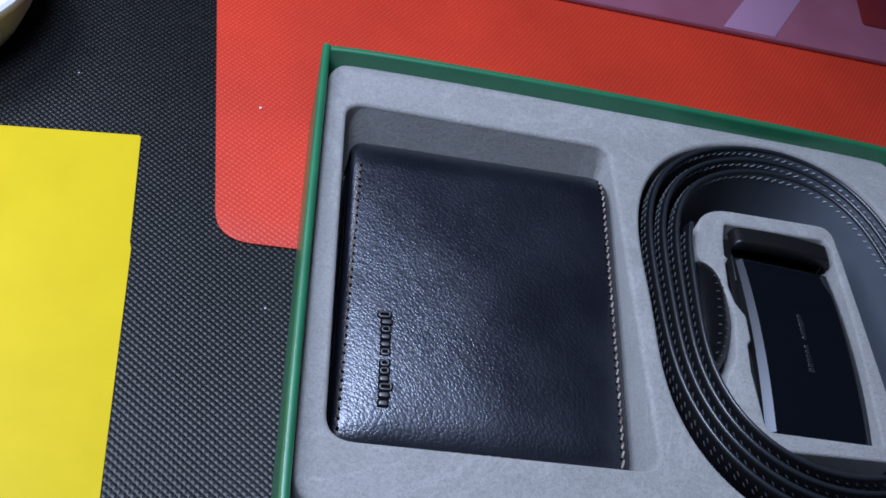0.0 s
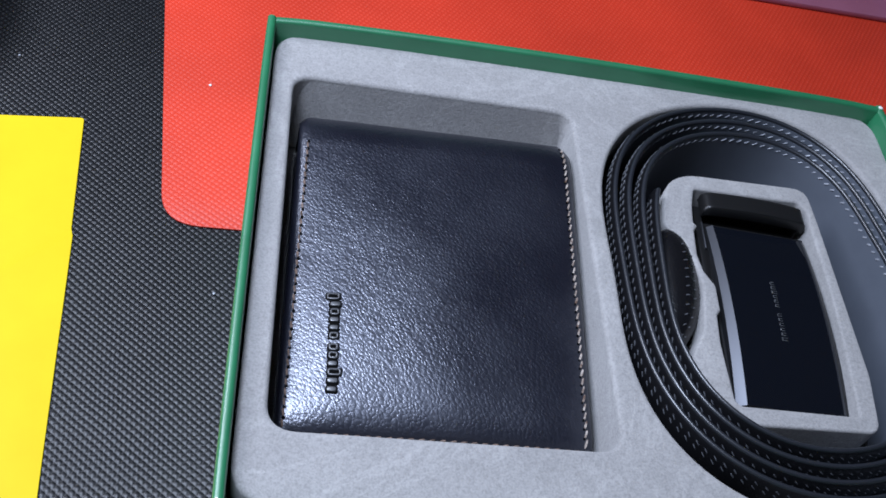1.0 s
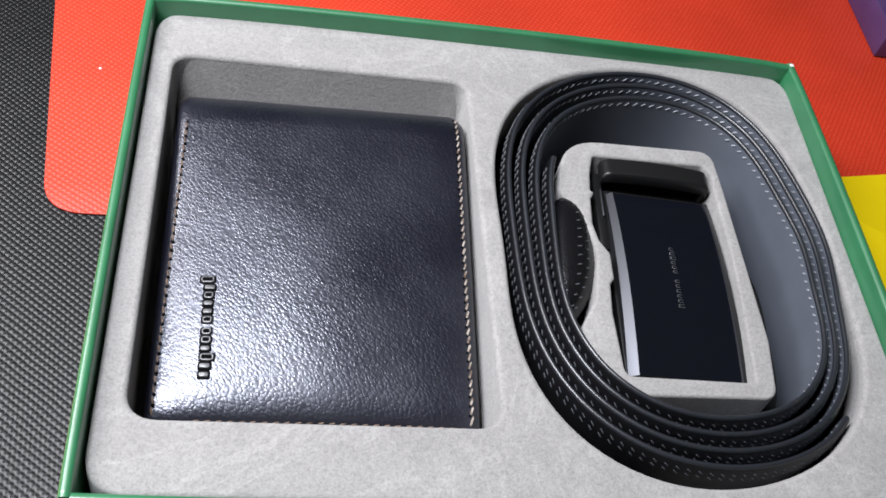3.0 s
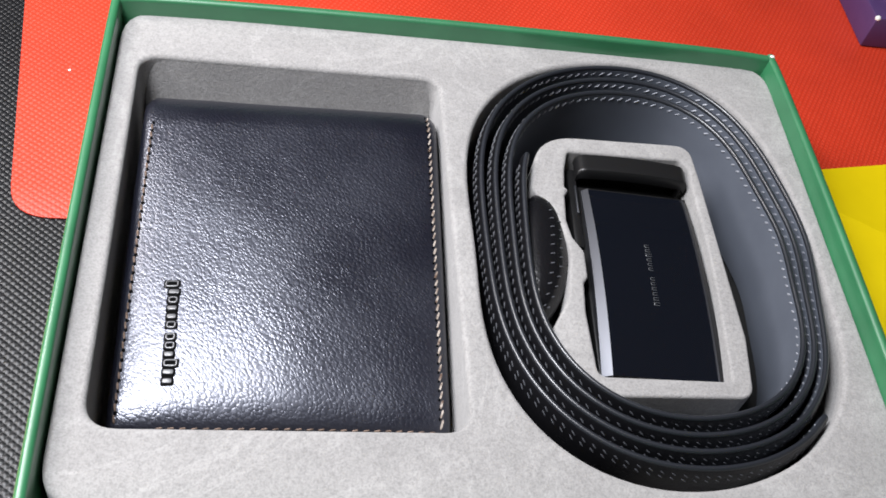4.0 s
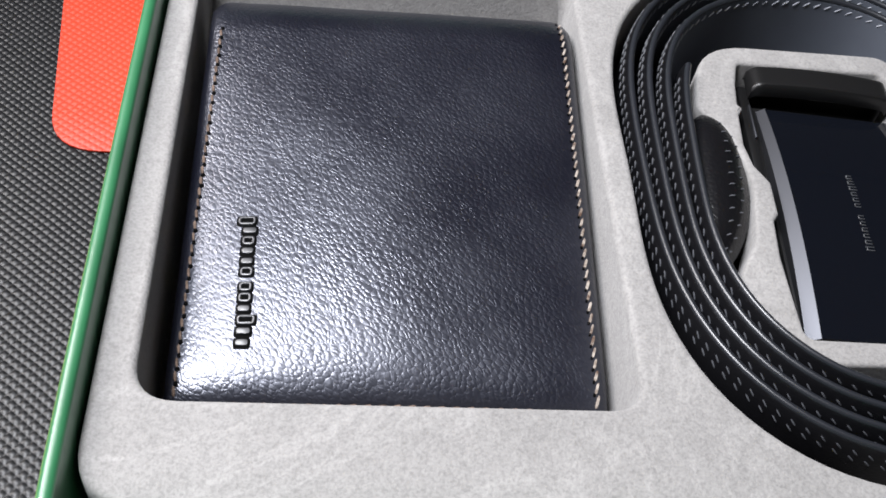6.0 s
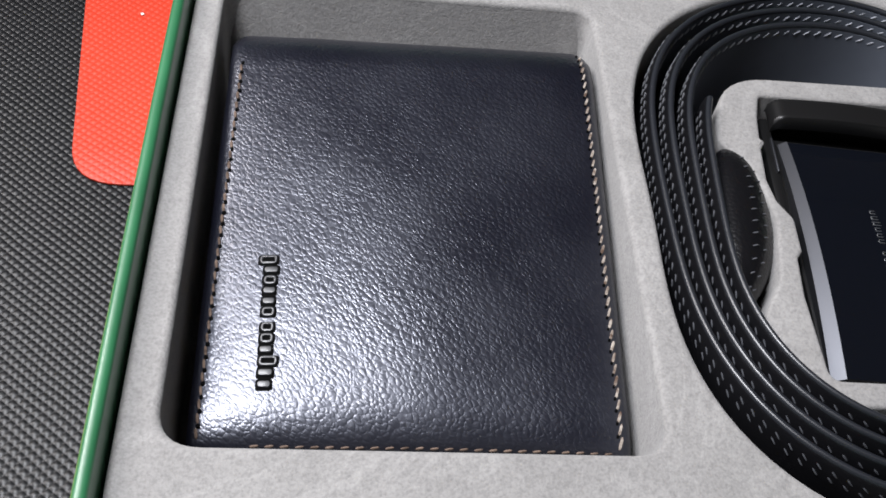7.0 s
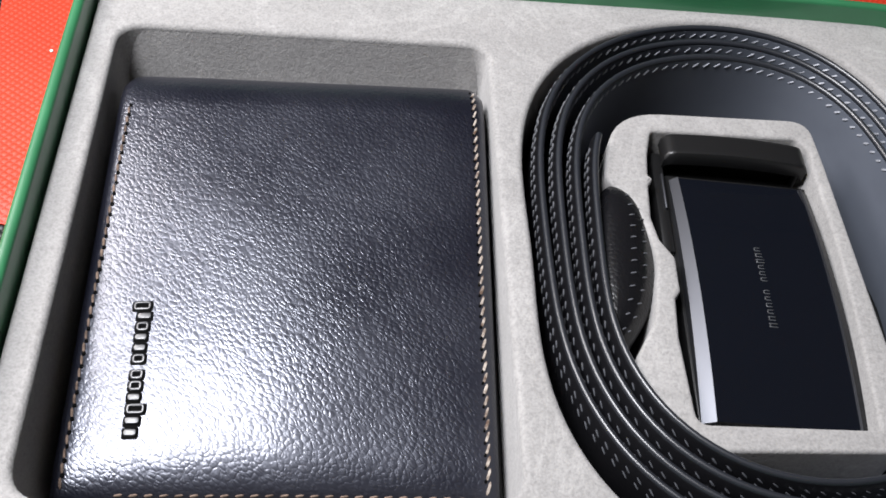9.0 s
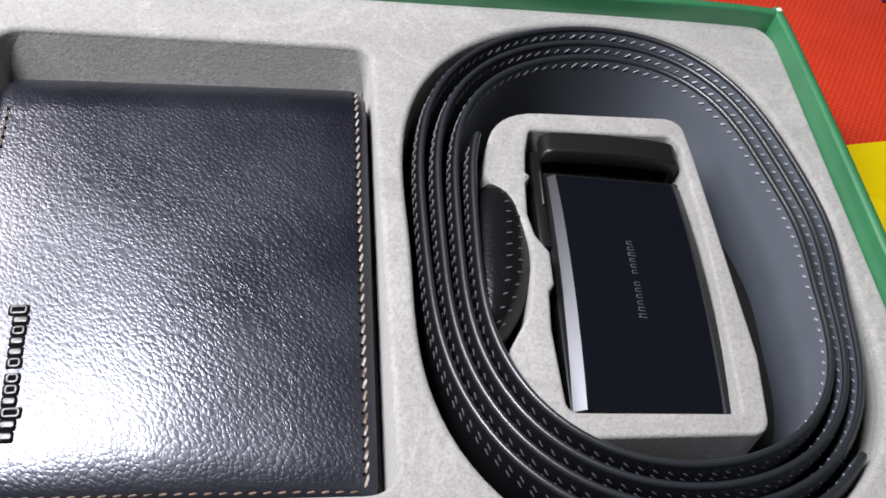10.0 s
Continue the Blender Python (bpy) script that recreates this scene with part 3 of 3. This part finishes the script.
bm = bmesh.new()
ks = [2 * math.pi * i / 32 for i in range(32)]
rings = [[bm.verts.new(keeper_pt(math.sin(math.pi * (j / 30 - 0.5)) * 0.998, k)) for k in ks] for j in range(31)]
for a, b in zip(rings, rings[1:]):
    for i in range(32):
        bm.faces.new((a[i], a[(i + 1) % 32], b[(i + 1) % 32], b[i]))
bm.faces.new(rings[0][::-1])
bm.faces.new(rings[-1])
keeper = part("keeper_loop", bm, KEEPER_SKIN, belt, "rounded black leather keeper loop", sharp=70)
bm = bmesh.new()
for k in (0.30, 0.62):
    for i in range(12):
        y = -0.80 + 0.142 * i
        pin(bm, keeper_pt(y, k - 0.05, 0.0001), keeper_pt(y + 0.03, k + 0.1, 0.0001), 0.00022, 4)
part("stitching", bm, DARKTHREAD, keeper, "grey thread stitching")

# ---------------------------------------------------------------- buckle
buckle = thing("belt_buckle", (0.17, -0.09, 0.005), "black glossy ratchet belt buckle with metal edges, in the insert", "buckle")
BK = pose(0.1666, -0.0952, 0.0296, 0, 1.0, -2.8)
RISE = 0.0026


def arch_z(v):
    return RISE * (1 - (2 * v - 1) ** 2)


def arch(x0, x1, y0, y1, thick, drop, nx=10, ny=28, taper=0.0):
    """A curved plate, high in the middle of its length; taper narrows its outer side towards the back."""
    bm = sheet(0, 1, y0, y1, lambda u, v: arch_z(v) + drop[0] * (1 - u) + drop[1] * u, nx, ny, thick)
    for w in bm.verts:
        v = (w.co.y - y0) / (y1 - y0)
        a = x0 + (taper * v if taper > 0 else 0)
        b = x1 + (taper * v if taper < 0 else 0)
        w.co.x = a + (b - a) * w.co.x
    return bm


part("face_plate", moved(arch(-0.0150, 0.0167, -0.0350, 0.0335, 0.0028, (0, 0)), BK), GLOSS, buckle, "black glossy face plate")
part("bevel_edge", moved(arch(-0.0180, -0.0151, -0.0350, 0.0340, 0.0028, (-0.0016, -0.0001), taper=0.0010), BK), GUN, buckle, "brushed gunmetal bevel")
part("bevel_edge", moved(arch(0.0168, 0.0194, -0.0350, 0.0335, 0.0028, (-0.0001, -0.0014), taper=-0.0006), BK), SIDEMETAL, buckle, "dark metal bevel")
part("rim_line", moved(arch(0.0164, 0.0169, -0.0347, 0.0335, 0.0006, (0.0002, 0.0002), 2, 28), BK), GUN, buckle, "thin bright rim line")
part("frame", moved(box(-0.0184, 0.0196, -0.0353, 0.0360, -0.0240, -0.0019, 0.0006), BK), BLACKMETAL, buckle)


def clamp_top(u, v):
    round_y = 0.0009 * (max(0, 1 - v / 0.12) ** 2 + max(0, (v - 0.88) / 0.12) ** 2)
    round_x = 0.0015 * (max(0, 1 - u / 0.05) ** 2 + max(0, (u - 0.95) / 0.05) ** 2)
    return 0.0044 + 0.0012 * (1 - (2 * u - 1) ** 2) - round_y - round_x


part("clamp_bar", moved(sheet(-0.0190, 0.0180, 0.0372, 0.0448, clamp_top, 36, 14, 0.0030), BK), BLACKMETAL, buckle, "black satin clamp bar")
# matt black block fills the gap below the bar, its shade coloured in
part("clamp_gap_block", moved(box(-0.0190, 0.0166, 0.0345, 0.0440, -0.0200, -0.0040, 0.0006), BK), HOLE, buckle, "matt black block for the shaded gap under the clamp")
part("clamp_cheek", moved(box(0.0156, 0.0176, 0.0385, 0.0440, -0.0200, 0.0020, 0.0006), BK), BLACKMETAL, buckle)
part("side_lever", moved(box(-0.0214, -0.0183, 0.0100, 0.0420, -0.0220, -0.0004, 0.0008), BK), BLACKMETAL, buckle, "black release lever")
part("hinge_pin", moved(box(-0.0196, -0.0189, 0.0230, 0.0345, -0.0006, 0.0004, 0.0003), BK), GUN, buckle, "bright metal hinge pin")

ENGRAVING = (1.3, 1.0, 0.8, 0.8, 0.7, 0.8, 0, 0.8, 0.75, 0.8, 1.3, 1.0, 0.8)
for k, h in enumerate(ENGRAVING):
    if h:
        y = -0.0108 + 0.0018 * k
        v = (y + 0.0350) / 0.0685
        tilt = math.degrees(math.atan(-RISE * 4 * (2 * v - 1) / 0.0685))
        own = box(-0.0008 * h, 0.0008 * h, -0.00060, -0.00042, -0.0001, 0.0001, 0.00003, 1)
        box(-0.0008 * h, 0.0008 * h, 0.00030, 0.00046, -0.0001, 0.0001, 0.00003, 1, own)
        box(-0.0008, -0.00062, -0.00044, 0.00032, -0.0001, 0.0001, 0.00003, 1, own)
        part("engraved_bar", moved(own, BK @ pose(0.0006, y, arch_z(v) + 0.00004, tilt)), ENGRAVED, buckle)


# ---------------------------------------------------------------- things round the box
# lilac plastic folder at the back of the red mat
folder = thing("plastic_folder", (0.2, 0.2, 0.0), "lilac glossy plastic folder on the red mat", "folder")
part("cover", box(-0.02, 0.3045, 0.1118, 0.32, 0.0002, 0.0032, 0.0008), LILAC, folder)
# slanted pale band: a reflection on the glossy cover, drawn as a coloured piece
part("reflection_band", slab([[(0.194, 0.1132), (0.2215, 0.1132), (0.2545, 0.165), (0.227, 0.165)]], 0.00325, 0.0035, 0.00005, 1), shader("pale_lilac_reflection", (0.36, 0.2, 0.32), 0.25), folder, "paler lilac band painted as a reflection")
part("label_patch", slab([rounded([(0.2775, 0.1395), (0.3030, 0.1395), (0.3030, 0.178), (0.2830, 0.178)], 0.002, 3)], 0.0036, 0.0039, 0.00005, 1), shader("maroon_label", (0.12, 0.012, 0.014), 0.4), folder, "dark maroon label")

purple_box = thing("purple_box", (0.4, 0.15, 0.0), "dark purple paper-covered box with a scuffed corner", "box")
part("body", moved(box(0, 0.16, 0, 0.2, 0.0003, 0.016, 0.0009), pose(0.3060, 0.0600, 0, 0, 0, 0)), PURPLE, purple_box)
bm = bmesh.new()
bmesh.ops.create_icosphere(bm, subdivisions=2, radius=0.0013)
part("worn_corner", moved(bm, pose(0.3071, 0.0611, 0.0152)), CORE, purple_box, "scuffed white paper corner")

# round white dish
dish = thing("round_dish", (-0.160, 0.030, -0.0008), "round white plastic dish with a pale grey side", "dish")


def lathe(profile, at, n=64):
    bm = bmesh.new()
    rings = [[bm.verts.new((at[0] + r * math.cos(2 * math.pi * i / n), at[1] + r * math.sin(2 * math.pi * i / n), z)) for i in range(n)] for r, z in profile]
    for a, b in zip(rings, rings[1:]):
        for i in range(n):
            bm.faces.new((a[i], a[(i + 1) % n], b[(i + 1) % n], b[i]))
    bm.faces.new(rings[0][::-1])
    bm.faces.new(rings[-1])
    return bm


part("side", lathe([(0.046, -0.0008), (0.050, 0.002), (0.0545, 0.012), (0.0560, 0.022), (0.0555, 0.0225), (0.03, 0.0225)], (-0.160, 0.030)), GREYPL, dish, "pale grey plastic side")
part("rim", lathe([(0.0550, 0.0227), (0.0578, 0.0232), (0.0582, 0.0245), (0.0578, 0.0265), (0.0565, 0.0275), (0.0545, 0.0272), (0.050, 0.0235), (0.03, 0.0228)], (-0.160, 0.030)), WHITE, dish, "white rounded rim")

# ---------------------------------------------------------------- the lid, set down beside the box
# lid of the gift box; its resting place out of view is assumed
lid = thing("box_lid", (0.44, -0.13, 0.001), "green patterned cardboard lid with lime grid lines", "lid")
LX, LY, LW, LD, LH = 0.318, -0.222, 0.236, 0.181, 0.032
part("top_panel", box(LX, LX + LW, LY, LY + LD, LH - 0.0024, LH, 0.0008), LIDGREEN, lid)
for a in ((LX, LX + 0.0024, LY, LY + LD), (LX + LW - 0.0024, LX + LW, LY, LY + LD), (LX + 0.0024, LX + LW - 0.0024, LY, LY + 0.0024), (LX + 0.0024, LX + LW - 0.0024, LY + LD - 0.0024, LY + LD)):
    part("side_panel", box(*a, 0.001, LH - 0.0022, 0.0004, 1), LIDGREEN, lid)
CELL = 0.026
grid, fine = bmesh.new(), bmesh.new()
cols, rows_ = int(LW / CELL) + 1, int(LD / CELL) + 1
for i in range(cols):
    x = LX + 0.004 + CELL * i
    if x < LX + LW - 0.002:
        box(x - 0.0011, x + 0.0011, LY + 0.0008, LY + LD - 0.0008, LH, LH + 0.00005, bm=grid)
for j in range(rows_):
    y = LY + LD - 0.004 - CELL * j
    if y > LY + 0.002:
        box(LX + 0.0008, LX + LW - 0.0008, y - 0.0011, y + 0.0011, LH + 0.00002, LH + 0.00007, bm=grid)
for i in range(cols - 1):
    for j in range(rows_ - 1):
        cx, cy = LX + 0.004 + CELL * (i + 0.5), LY + LD - 0.004 - CELL * (j + 0.5)
        sx, sy = ((0, 0), (-1, 0), (0, 1), (0, -1))[(i + 2 * j) % 4]
        lo = CELL / 2 - 0.0016
        for k in range(6):
            h = 0.0040 + 0.0014 * k
            ox, oy = sx * (lo - h) * 0.95, sy * (lo - h) * 0.95
            x0, x1, y0, y1 = cx + ox - h, cx + ox + h, cy + oy - h, cy + oy + h
            t = 0.00016
            for e in ((x0, x1, y0, y0 + 2 * t), (x0, x1, y1 - 2 * t, y1), (x0, x0 + 2 * t, y0, y1), (x1 - 2 * t, x1, y0, y1)):
                if e[1] < LX + LW - 0.001 and e[2] > LY + 0.001:
                    box(*e, LH, LH + 0.00004, bm=fine)
part("grid_lines", grid, LIME, lid, "bright lime printed grid lines")
tagged(part("square_lines", fine, PALE, lid, "fine pale green printed squares"), kind="stuff")
